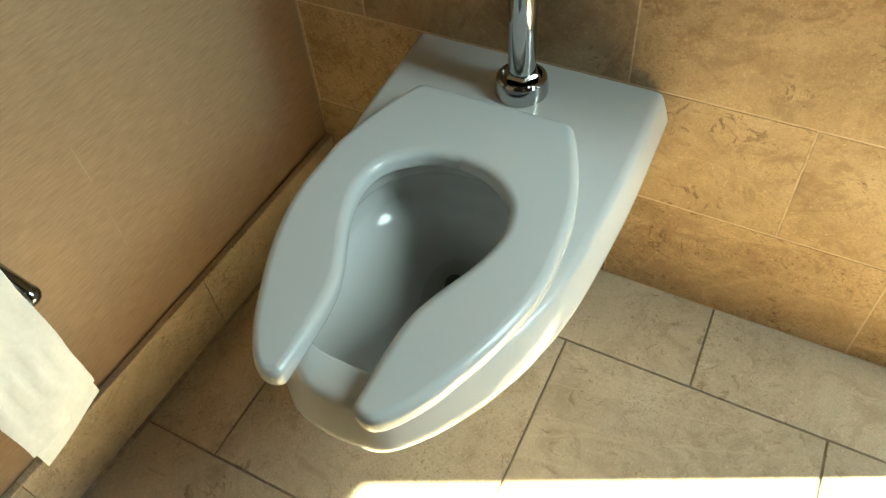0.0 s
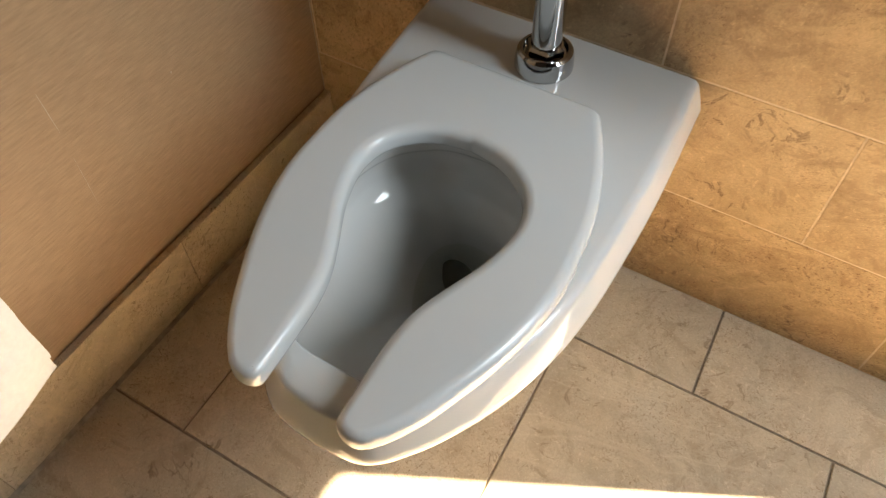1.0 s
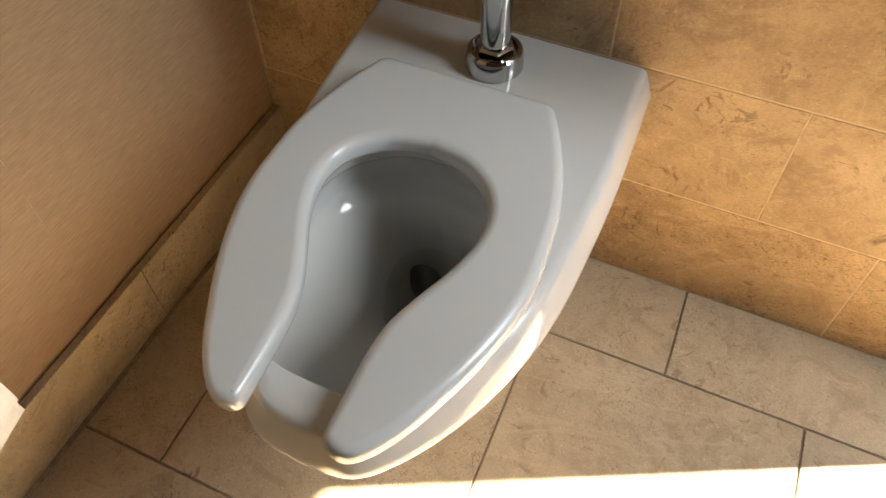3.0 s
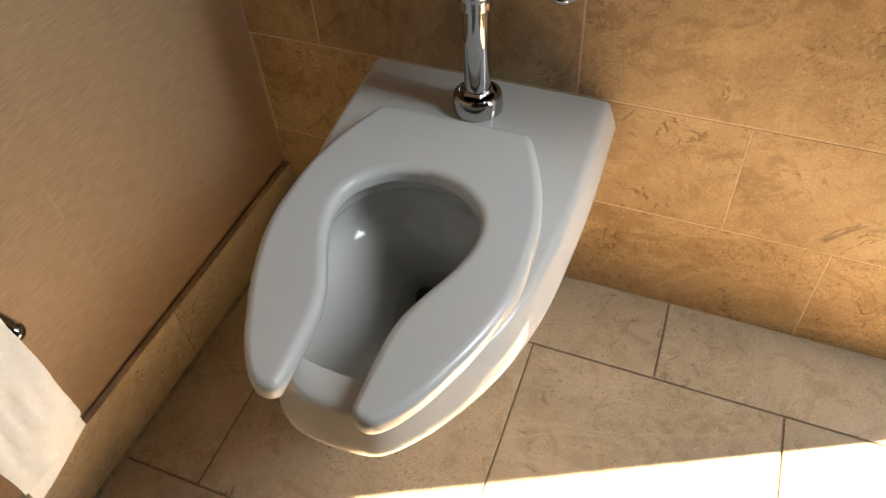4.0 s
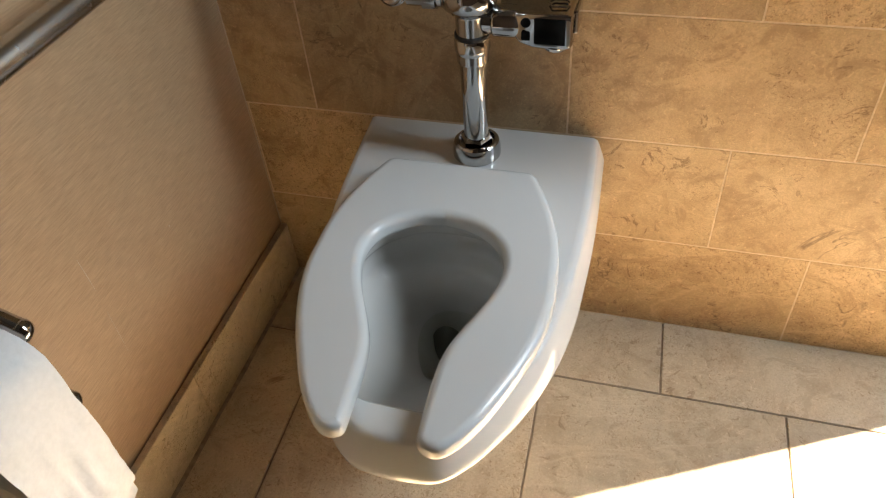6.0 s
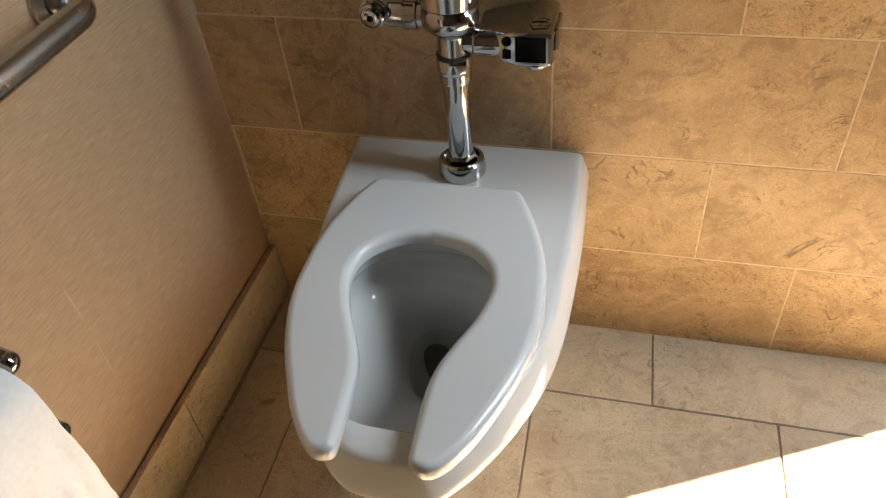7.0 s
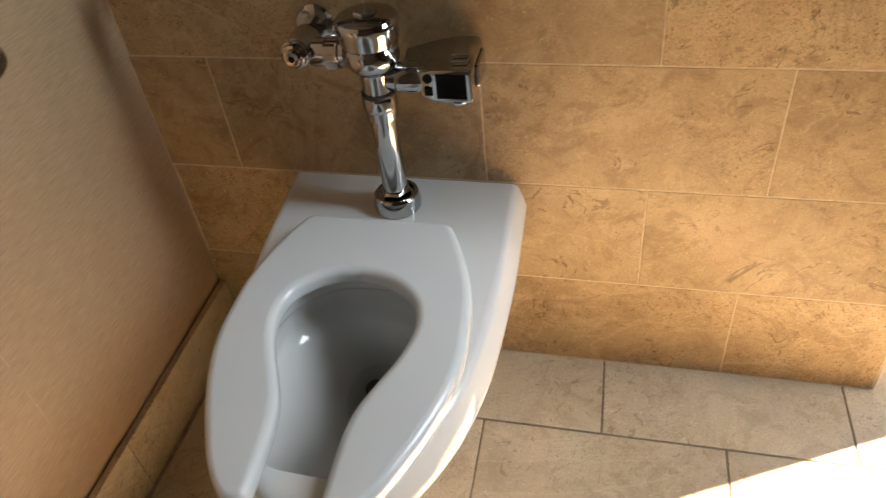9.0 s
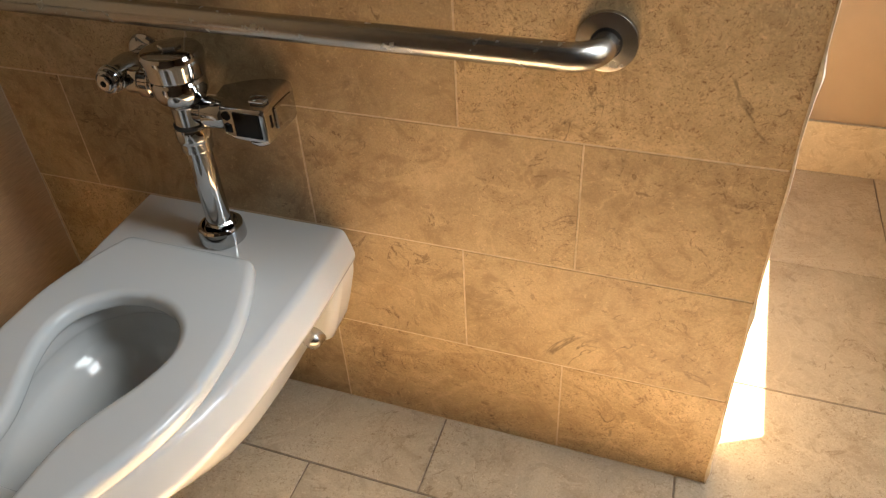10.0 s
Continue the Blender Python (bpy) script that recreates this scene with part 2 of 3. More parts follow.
GREY_JOINT = plain("grey_joint", (0.36, 0.29, 0.21), 0.9, 70, 0.3, 0.5)
CAULK = plain("old_caulk", (0.72, 0.63, 0.50), 0.85, 60, 0.2, 0.5)
# dark colour for the shade inside the trap
TRAP_SHADE = plain("trap_shade", (0.10, 0.10, 0.082), 0.3, 40, 0.2)
water = Nodes("water").set(Roughness=0.02, IOR=1.33)
water.set(**{"Transmission Weight": 1.0})
water.bsdf.inputs["Base Color"].default_value = (0.80, 0.83, 0.75, 1)
WATER = water.mat

# ---- room ----
RX, RY0, RY1, RZ = WIN_X, -1.5, 1.080, 2.7
floor_bed = part("floor", box(-0.2, RX + 0.2, RY0 - 0.2, RY1 + 0.2, -0.10, -0.003), GROUT_FLOOR, None, "", False)
tagged(floor_bed, "beige travertine tile floor with dark grout joints", "floor", kind="structure")
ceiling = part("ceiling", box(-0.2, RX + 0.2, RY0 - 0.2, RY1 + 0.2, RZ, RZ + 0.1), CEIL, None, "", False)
tagged(ceiling, "plain unseen ceiling, coloured dark to hold back fill light", "ceiling", kind="structure")
wall_left = part("wall_left", box(-0.15, 0.0, RY0 - 0.15, 0.0, -0.003, RZ), PAPER_WALL, None, "", False)
tagged(wall_left, "tan linen-textured wallcovering on a plain wall", "wall", kind="structure")
# unseen wall, set close and dark to reduce bounce onto the bowl's front
wall_front = part("wall_front", box(0.0, RX, RY0 - 0.15, RY0, -0.003, RZ), DARK_WALL, None, "", False)
tagged(wall_front, "plain unseen front wall, coloured dark brown to cut bounced light", "wall", kind="structure")
wall_far = part("wall_far", box(-0.15, RX, RY1, RY1 + 0.15, -0.003, RZ), PAINT, None, "", False)
tagged(wall_far, "cream painted wall of the passage past the partition", "wall", kind="structure")
wall_side = part("wall_side", box(-0.15, -0.0, 0.2, RY1, -0.003, RZ), PAINT, None, "", False)
tagged(wall_side, "cream painted wall closing the passage", "wall", kind="structure")

# the window wall: two openings with a post between
TAN = math.tan(SUN_EL) / math.cos(SUN_AZ)
SILL = (RX - 1.333) * TAN                     # near edge of the sunlit patch
SUN_CUT_X = 2.30                                   # edge of an added, unseen overhang that ends the sunlit patch
POST0, POST1 = WIN_Y1, 0.346
wb = None
for y0, y1, z0, z1 in ((RY0 - 0.15, RY1 + 0.15, -0.003, SILL), (RY0 - 0.15, RY1 + 0.15, WIN_TOP, RZ),
                       (RY0 - 0.15, WIN_Y0, SILL, WIN_TOP), (POST0, POST1, SILL, WIN_TOP), (RY1 - 0.02, RY1 + 0.15, SILL, WIN_TOP)):
    wb = box(RX, RX + 0.03, y0, y1, z0, z1, bm=wb)
# room side coloured dark to lower the ambient light
wall_right = part("wall_right", wb, DARK_WALL, None, "", False)
tagged(wall_right, "unseen window wall with tall openings, coloured dark to cut bounced light", "wall", kind="structure")

# unseen overhang, added only to block the sun past the patch
eave = part("eave", box(RX + 0.03, SUN_CUT_X, RY0 - 0.6, RY1 + 1.4, (SUN_CUT_X - 0.40) * TAN, (SUN_CUT_X - 0.40) * TAN + 0.15), CEIL, None, "", False)
tagged(eave, "dark unseen roof overhang added to cut off the sun", "eave", kind="structure")

# partition: the tiled wall that carries the toilet
END = 1.244
core = part("wall_back", box(-0.15, END - 0.004, 0.0006, 0.20, -0.003, RZ), GROUT_WALL, None, "", False)
tagged(core, "tan travertine tiled partition wall with pale grout lines", "wall", kind="structure")


def slab(name, w, h, d, mat, c=0.0011, shear=0.0):
    """A tile lying in its own x, y, with a softened top edge, z up to 0."""
    bm = bmesh.new()
    def ring(i, z):
        return [bm.verts.new((x + shear * y, y, z)) for x, y in ((-w / 2 + i, -h / 2 + i), (w / 2 - i, -h / 2 + i), (w / 2 - i, h / 2 - i), (-w / 2 + i, h / 2 - i))]
    a, b, t = ring(0, -d), ring(0, -c), ring(c, 0)
    for lo, hi in ((a, b), (b, t)):
        for i in range(4):
            j = (i + 1) % 4
            bm.faces.new((lo[i], lo[j], hi[j], hi[i]))
    bm.faces.new(t)
    return finish(bm, name, mat)


cache = {}


def tile(name, w, h, d, mat, m, parent, shear=0.0):
    key = (name, round(w, 4), round(h, 4), shear)
    if key not in cache:
        cache[key] = slab(name, w, h, d, mat, shear=shear)
    ob = new(name, cache[key])
    ob.parent = parent
    ob.matrix_basis = m
    return ob


# ---- toilet ----
TX, SLANT = 0.430, 0.056
toilet = thing("toilet", "white wall-hung china toilet with an open-front seat", "toilet", pose(TX, 0, 0))
BODY = [(0.0, 0.204), (0.17, 0.202), (0.285, 0.1945), (0.372, 0.1845), (0.446, 0.1665), (0.51, 0.139), (0.56, 0.108), (0.594, 0.080), (0.611, 0.060), (0.619, 0.038), (0.622, 0.0)]


def outline(knots, depth0, depth1, n_side=40, both=False):
    """Closed outline, symmetric: right side from back to front, then left side back."""
    right = []
    for i in range(n_side + 1):
        t = (1 - math.cos(math.pi * i / n_side)) / 2 if both else math.sin(math.pi / 2 * i / n_side)
        d = depth0 + (depth1 - depth0) * t
        right.append((smooth_curve(knots, d), -d))
    left = [(-x, y) for x, y in reversed(right[:-1])]
    return right + left


RIM = 0.416
top = outline(BODY, 0.0, 0.622)


def ring_at(z, inset, squash=1.0, front=0.0, droop=0.0):
    """The outline at height z: drawn in by inset at the sides, narrowed by squash, its front set back by front and let down by droop."""
    pts = []
    for x, y in top:
        hw = max(0.0, abs(x) - inset * min(1.0, abs(x) / 0.05)) * squash
        depth = -y * (1.0 - (front + inset * 0.3) / 0.622)
        low = min(1.0, max(0.0, (-y - 0.36) / 0.26)) ** 2
        pts.append(Vector((math.copysign(hw, x), -depth, z - droop * low)))
    return pts


HOLE = [(0.228, 0.0), (0.2295, 0.024), (0.2335, 0.044), (0.241, 0.062), (0.270, 0.098), (0.32, 0.121), (0.39, 0.123), (0.44, 0.113), (0.49, 0.096), (0.522, 0.080), (0.540, 0.066), (0.549, 0.050), (0.5525, 0.030), (0.553, 0.0)]
hole = outline(HOLE, 0.228, 0.553, 40, True)


def hole_ring(z, grow=1.0, shift=0.0, cx=0.0, cy=-0.40):
    return [Vector((cx + (x - cx) * grow, cy + shift + (y - cy) * grow, z)) for x, y in hole]


rings = [
    hole_ring(0.150, 0.20, 0.10), hole_ring(0.172, 0.30, 0.10), hole_ring(0.190, 0.345, 0.099), hole_ring(0.205, 0.39, 0.096), hole_ring(0.222, 0.43, 0.090), hole_ring(0.245, 0.49, 0.079),
    hole_ring(0.268, 0.56, 0.062), hole_ring(0.288, 0.65, 0.046), hole_ring(0.306, 0.755, 0.030), hole_ring(0.320, 0.855, 0.016), hole_ring(0.3295, 0.945, 0.007), hole_ring(0.338, 1.032, 0.001), hole_ring(0.348, 1.06), hole_ring(0.362, 1.06), hole_ring(0.374, 1.05), hole_ring(0.382, 1.02), hole_ring(0.390, 0.99), hole_ring(RIM - 0.010, 0.98),
    hole_ring(RIM - 0.003, 0.99), hole_ring(RIM, 1.015),
    ring_at(RIM, 0.024, 1, 0.032), ring_at(RIM - 0.001, 0.018, 1, 0.027), ring_at(RIM - 0.004, 0.0135, 1, 0.0235), ring_at(RIM - 0.009, 0.0110, 1, 0.022),
    ring_at(RIM - 0.026, 0.0050, 1, 0.0195, 0.003), ring_at(RIM - 0.042, 0.0005, 1, 0.0165, 0.006), ring_at(0.366, 0.0, 1, 0.0145, 0.008), ring_at(0.358, 0.001, 0.998, 0.0145, 0.009), ring_at(0.352, 0.006, 0.985, 0.018, 0.010),
    ring_at(0.341, 0.012, 0.95, 0.024, 0.010), ring_at(0.325, 0.018, 0.88, 0.035), ring_at(0.295, 0.022, 0.76, 0.06), ring_at(0.25, 0.026, 0.66, 0.10),
    ring_at(0.20, 0.030, 0.60, 0.16), ring_at(0.15, 0.034, 0.54, 0.23), ring_at(0.115, 0.044, 0.46, 0.30), ring_at(0.10, 0.06, 0.38, 0.35)]
bowl = part("bowl", loft(rings, cap0=True, cap1=True), CHINA, toilet, "glossy white vitreous china bowl", True, 50)
part("water", loft([hole_ring(0.2215, 0.428, 0.0902)], cap0=False), WATER, toilet, "still water in the bowl")
# no real hole: a solid dark disc paints the trap's shade
part("trap_opening", lathe([(0.001, -0.012), (0.024, -0.008), (0.031, 0.0), (0.024, 0.006), (0.001, 0.008)], 24, "y", at=(-0.015, -0.262, 0.186)), TRAP_SHADE, toilet, "dark plug standing in for the shaded trap opening")

OUTER = [(0.152, 0.1170), (0.17, 0.1255), (0.20, 0.1380), (0.24, 0.1515), (0.29, 0.1625), (0.34, 0.1655), (0.38, 0.166), (0.42, 0.161), (0.46, 0.151), (0.50, 0.137), (0.53, 0.124), (0.56, 0.110), (0.585, 0.0945), (0.598, 0.0845), (0.606, 0.0765)]
INNER = [(0.257, 0.0), (0.262, 0.030), (0.275, 0.058), (0.30, 0.083), (0.33, 0.0935), (0.36, 0.0925), (0.40, 0.081), (0.44, 0.063), (0.475, 0.049), (0.505, 0.043), (0.54, 0.041), (0.60, 0.041)]


def seat_outline():
    pts = []
    r = 0.020
    # back edge, from the middle to the right corner, rounded
    for i in range(7):
        pts.append((0.0985 * i / 6, -0.140))
    for i in range(1, 7):
        a = radians(90 - 67 * i / 6)
        pts.append((0.0985 + r * math.cos(a), -0.140 - r + r * math.sin(a)))
    for i in range(1, 41):
        d = 0.1522 + (0.606 - 0.1522) * i / 40
        pts.append((smooth_curve(OUTER, d), -d))
    # the rounded tip of the prong
    for i in range(1, 12):
        a = radians(-25 - 155 * i / 12)
        pts.append((0.0590 + 0.0180 * math.cos(a), -0.600 + 0.0130 * math.sin(a)))
    for i in range(0, 50):
        t = math.sin(math.pi / 2 * (i / 49))
        d = 0.598 - (0.598 - 0.257) * t
        pts.append((smooth_curve(INNER, d), -d))
    left = [(-x, y) for x, y in reversed(pts[1:-1])]
    return pts + left


so = seat_outline()


def offset_ring(pts, z, inset):
    n = len(pts)
    out = []
    for i in range(n):
        a, b = Vector(pts[i - 1]), Vector(pts[(i + 1) % n])
        d = b - a
        if d.length < 1e-7:
            d = Vector((1, 0))
        d.normalize()
        nrm = Vector((-d.y, d.x))
        tip = min(1.0, max(0.0, (-pts[i][1] - 0.54) / 0.06))
        p = Vector(pts[i]) - nrm * inset * SIDE * (1 - 0.25 * tip)
        out.append(Vector((p.x, p.y, z)))
    return out


area = sum(so[i - 1][0] * so[i][1] - so[i][0] * so[i - 1][1] for i in range(len(so)))
SIDE = -1 if area > 0 else 1
S0, S1 = RIM + 0.006, RIM + 0.034
seat_rings = [offset_ring(so, S0, 0.005), offset_ring(so, S0 + 0.003, 0.0015), offset_ring(so, S0 + 0.008, 0.0), offset_ring(so, S1 - 0.010, 0.0003), offset_ring(so, S1 - 0.0065, 0.0013),
              offset_ring(so, S1 - 0.0038, 0.0033), offset_ring(so, S1 - 0.0018, 0.0062), offset_ring(so, S1 - 0.0005, 0.0098), offset_ring(so, S1, 0.0135)]
seat_bm = loft(seat_rings, cap0=False, cap1=False)
seat = part("seat", seat_bm, SEAT, toilet, "white plastic open-front seat", True, 60)
# top and bottom skins of the seat
def skin(z, inset):
    r = offset_ring(so, z, inset)
    bm = bmesh.new()
    vs = [bm.verts.new(p) for p in r]
    es = [bm.edges.new((vs[i], vs[(i + 1) % len(vs)])) for i in range(len(vs))]
    bmesh.ops.triangle_fill(bm, use_beauty=True, edges=es)
    return bm
me_bm = bmesh.new()
me_bm.from_mesh(seat.data)
merge(me_bm, skin(S1, 0.0135))
merge(me_bm, skin(S0, 0.005))
bmesh.ops.remove_doubles(me_bm, verts=me_bm.verts, dist=0.00001)
bmesh.ops.recalc_face_normals(me_bm, faces=me_bm.faces)
me_bm.to_mesh(seat.data)
me_bm.free()
for p in seat.data.polygons:
    p.use_smooth = True
seat.data.set_sharp_from_angle(angle=radians(50))

# the mounting flange that meets the wall under the deck
fl = []
for z, hw, d in ((0.385, 0.192, 0.060), (0.36, 0.1995, 0.062), (0.33, 0.196, 0.064), (0.30, 0.189, 0.066), (0.265, 0.180, 0.066), (0.235, 0.171, 0.065), (0.213, 0.162, 0.062), (0.203, 0.150, 0.058), (0.1985, 0.130, 0.050)):
    r = 0.018
    ring = [Vector((-hw, 0, z)), Vector((hw, 0, z))]
    ring += [Vector((hw - r + r * math.cos(a), -d + r - r * math.sin(a), z)) for a in (0, 0.4, 0.8, 1.2, math.pi / 2)]
    ring += [Vector((-hw + r - r * math.cos(a), -d + r - r * math.sin(a), z)) for a in (math.pi / 2, 1.2, 0.8, 0.4, 0)]
    fl.append(ring)
part("mounting_flange", loft(fl), CHINA, toilet, "", True, 50)
for sx in (-1, 1):
    part("bolt_cap", lathe([(0.0195, -0.060), (0.0195, -0.066), (0.0180, -0.072), (0.0180, -0.078), (0.0150, -0.086), (0.008, -0.090), (0.0005, -0.091)], 24, "y", at=(0.136 * sx, 0, 0.226)), STEEL, toilet, "chrome mounting bolt cap")
for ob in toilet.children:
    for v in ob.data.vertices:
        v.co.x -= SLANT * v.co.y + (0.005 if ob.name.startswith("seat") else 0.0)

# ---- flush valve ----
VX, VY = 0.440, -0.070
valve = thing("flush_valve", "polished chrome sensor flush valve above the toilet", "flush valve", pose(VX, VY, 0))
part("spud_collar", lathe([(0.0360, RIM), (0.0376, RIM + 0.002), (0.0378, RIM + 0.006), (0.0368, RIM + 0.019), (0.0350, RIM + 0.0255), (0.0318, RIM + 0.0285), (0.0285, RIM + 0.0285), (0.0265, RIM + 0.0215), (0.0195, RIM + 0.0205)], 48), CHROME, valve, "", True, 28)
part("spud_nut", lathe([(0.0250, RIM + 0.018), (0.0250, RIM + 0.0325), (0.0215, RIM + 0.036)], 6), CHROME, valve, "", False)
part("flush_tube", lathe([(0.0190, RIM + 0.03), (0.0190, RIM + 0.10), (0.0190, 0.56), (0.0190, 0.60)], 48), CHROME, valve, "", True, 28)
part("coupling", lathe([(0.0195, 0.5810), (0.0232, 0.5820), (0.0235, 0.5840), (0.0235, 0.5960), (0.0240, 0.5980), (0.0252, 0.6000), (0.0256, 0.6040), (0.0256, 0.6160), (0.0245, 0.6195), (0.0225, 0.6211)], 48), CHROME, valve, "", True, 28)
part("coupling_ring", lathe([(0.0235, 0.6190), (0.0246, 0.6205), (0.0246, 0.6246), (0.0225, 0.6264)], 48), RUBBER_AND_GAP, valve, "thin black gasket ring")
part("valve_body", lathe([(0.0220, 0.6240), (0.0222, 0.6530), (0.0245, 0.6575), (0.0300, 0.6615), (0.0350, 0.6670), (0.0380, 0.6750), (0.0386, 0.6830), (0.0378, 0.6910), (0.0350, 0.6950), (0.0345, 0.7000)], 56), CHROME, valve, "", True, 28)
cover = part("valve_cover", lathe([(0.0340, 0.6965), (0.0378, 0.6975), (0.0396, 0.7000), (0.0424, 0.7215), (0.0433, 0.7260), (0.0428, 0.7305), (0.0400, 0.7345), (0.0340, 0.7362), (0.020, 0.7378), (0.0005, 0.7384)], 64), CHROME, valve, "", True, 24)
plate = []
for k in range(6):
    plate.append((0.0165 * math.cos(radians(60 * k + 30)), 0.0145 * math.sin(radians(60 * k + 30))))
part("cover_plate", loft([[Vector((x * g, y * g, z)) for x, y in plate] for g, z in ((1.0, 0.7346), (1.0, 0.7398), (0.93, 0.7422))]), CHROME, cover, "", False)
SZ, SXV = 0.686, -0.104
part("outlet_neck", lathe([(0.030, -0.024), (0.0250, -0.034), (0.0200, -0.040), (0.0200, -0.046), (0.0228, -0.048), (0.0228, -0.064), (0.0200, -0.066), (0.0200, -0.090)], 6 * 8, "x", at=(0, 0.010, SZ - 0.010)), CHROME, valve, "", True, 28)
part("union_nut", lathe([(0.0205, -0.050), (0.0242, -0.051), (0.0242, -0.067), (0.0205, -0.068)], 8, "x", at=(0, 0.010, SZ - 0.010)), CHROME, valve, "", False)
stop = part("control_stop", lathe([(0.017, -0.012), (0.0185, -0.008), (0.0195, 0.004), (0.0215, 0.012), (0.0215, 0.026), (0.0190, 0.038), (0.0165, 0.046), (0.0165, -VY)], 40, "y", at=(SXV, 0, SZ)), CHROME, valve, "", True, 28)
part("stop_cap", lathe([(0.0180, -0.008), (0.0205, -0.010), (0.0205, -0.013), (0.0186, -0.0138), (0.0186, -0.0152), (0.0200, -0.016), (0.0200, -0.0188), (0.0176, -0.0196), (0.0176, -0.0212), (0.0182, -0.022), (0.0172, -0.0265), (0.0150, -0.0285), (0.0142, -0.0270), (0.0120, -0.0270), (0.0115, -0.0310), (0.0100, -0.0322), (0.0005, -0.0324)], 36, "y", at=(SXV, 0, SZ)), CHROME, stop, "ribbed chrome stop cap", True, 20)
part("cap_screw", lathe([(0.0046, -0.0312), (0.0046, -0.0330), (0.0005, -0.0332)], 16, "y", at=(SXV, 0, SZ)), BLACK, stop, "dark screw slot")
part("wall_flange", lathe([(0.030, -VY - 0.001), (0.030, -VY - 0.004), (0.027, -VY - 0.008), (0.020, -VY - 0.011), (0.0165, -VY - 0.011)], 40, "y", at=(SXV, 0, SZ + 0.003)), CHROME, valve, "", True, 28)
part("sensor_arm", lathe([(0.0195, 0.018), (0.0195, 0.030), (0.0215, 0.032), (0.0222, 0.034), (0.0222, 0.060), (0.019, 0.070)], 36, "x", at=(0, 0.004, 0.6435)), CHROME, valve, "", True, 28)
house = []
for x, y0, y1, z0, zf, zb in ((0.036, 0.022, 0.052, 0.638, 0.660, 0.664), (0.050, 0.006, 0.055, 0.632, 0.661, 0.667), (0.060, -0.008, 0.057, 0.626, 0.662, 0.669), (0.070, -0.0165, 0.059, 0.621, 0.664, 0.671),
                              (0.088, -0.0200, 0.062, 0.6175, 0.666, 0.674), (0.110, -0.0205, 0.063, 0.617, 0.6675, 0.677), (0.132, -0.0205, 0.063, 0.617, 0.668, 0.678), (0.1385, -0.0190, 0.062, 0.619, 0.666, 0.676), (0.1415, -0.0150, 0.059, 0.623, 0.662, 0.671)):
    ring, r = [], 0.006
    for cy, cz, a0 in ((y1 - r, zb - r, 0), (y0 + r, zf - r, 90), (y0 + r, z0 + r, 180), (y1 - r, z0 + r, 270)):
        ring += [Vector((x, cy + r * math.cos(radians(a0 + 22.5 * k)), cz + r * math.sin(radians(a0 + 22.5 * k)))) for k in range(5)]
    house.append(ring)
housing = part("sensor_housing", loft(house), CHROME, valve, "boxy chrome sensor housing", True, 35)
part("sensor_window", box(0.0905, 0.1325, -0.0222, -0.0150, 0.6255, 0.6625, 0.0015, 2), BLACK, housing, "black glossy sensor window")
part("sensor_eye", lathe([(0.0068, -0.0190), (0.0068, -0.0206), (0.0005, -0.0208)], 20, "y", at=(0.0790, 0.0003, 0.6545)), BLACK, housing, "small black sensor eye")
part("sensor_eye", box(0.0730, 0.0855, -0.0207, -0.0170, 0.6285, 0.6425, 0.0020, 2), BLACK, housing, "small black sensor eye")
part("top_latch", tube([(0.106, 0.006, 0.6735), (0.111, -0.004, 0.6722), (0.131, -0.004, 0.6722), (0.134, 0.006, 0.6738), (0.128, 0.012, 0.6745), (0.112, 0.012, 0.6740), (0.106, 0.006, 0.6735)], 0.0014, 8), CHROME, housing)
part("side_cover", box(0.1395, 0.1455, 0.004, 0.054, 0.630, 0.664, 0.003, 2), CHROME, housing)
part("side_slot", box(0.1410, 0.1424, -0.0085, -0.0040, 0.638, 0.657, 0.0005, 1), BLACK, housing, "dark slot")
part("manual_button", lathe([(0.0195, 0.6185), (0.0190, 0.6150), (0.0150, 0.6105), (0.008, 0.6085), (0.0005, 0.6080)], 32, at=(0.118, -0.001, 0)), CHROME, housing)

# ---- grab bars ----
def elbow_bar(name, label, p0, p1, out, r=0.0168, bend=0.040, standoff=0.056):
    """A bar from wall point p0 to wall point p1, bent back to round flanges."""
    p0, p1, out = Vector(p0), Vector(p1), Vector(out)
    d = (p1 - p0).normalized()
    a = p0 + out * (standoff - bend)
    path = [p0, a]
    path += arc(a + d * bend, math.pi, math.pi / 2, bend, d, out, 10)[1:]
    c = p1 + out * (standoff - bend) - d * bend
    path += arc(c, math.pi / 2, 0, bend, d, out, 10)
    path.append(p1)
    bar = thing(name, label, "grab bar")
    part("rail", tube(path, r, 32), STEEL, bar)
    for p in (p0, p1):
        ax = "x" if abs(out.x) > 0.5 else "y"
        s = out.x if ax == "x" else out.y
        part("flange", lathe([(0.037, 0.0005 * s), (0.037, 0.0055 * s), (0.0362, 0.0068 * s), (0.0345, 0.0072 * s), (0.0192, 0.0092 * s), (0.0188, 0.0060 * s)], 48, ax, at=p), STEEL, bar)
        # solid black ring in place of the gap's shade
        part("seam", lathe([(0.0190, 0.0070 * s), (0.0190, 0.0084 * s), (0.0160, 0.0086 * s)], 32, ax, at=p), RUBBER_AND_GAP, bar, "black ring painting the shaded gap where the bar enters the flange")
    return bar


elbow_bar("grab_bar", "satin stainless steel grab bar on the tiled wall", (0.11, 0, 0.777), (1.012, 0, 0.773), (0, -1, 0))
elbow_bar("grab_bar", "satin stainless steel grab bar on the tan side wall", (0, -0.277, 0.783), (0, -1.33, 0.783), (1, 0, 0), standoff=0.063)

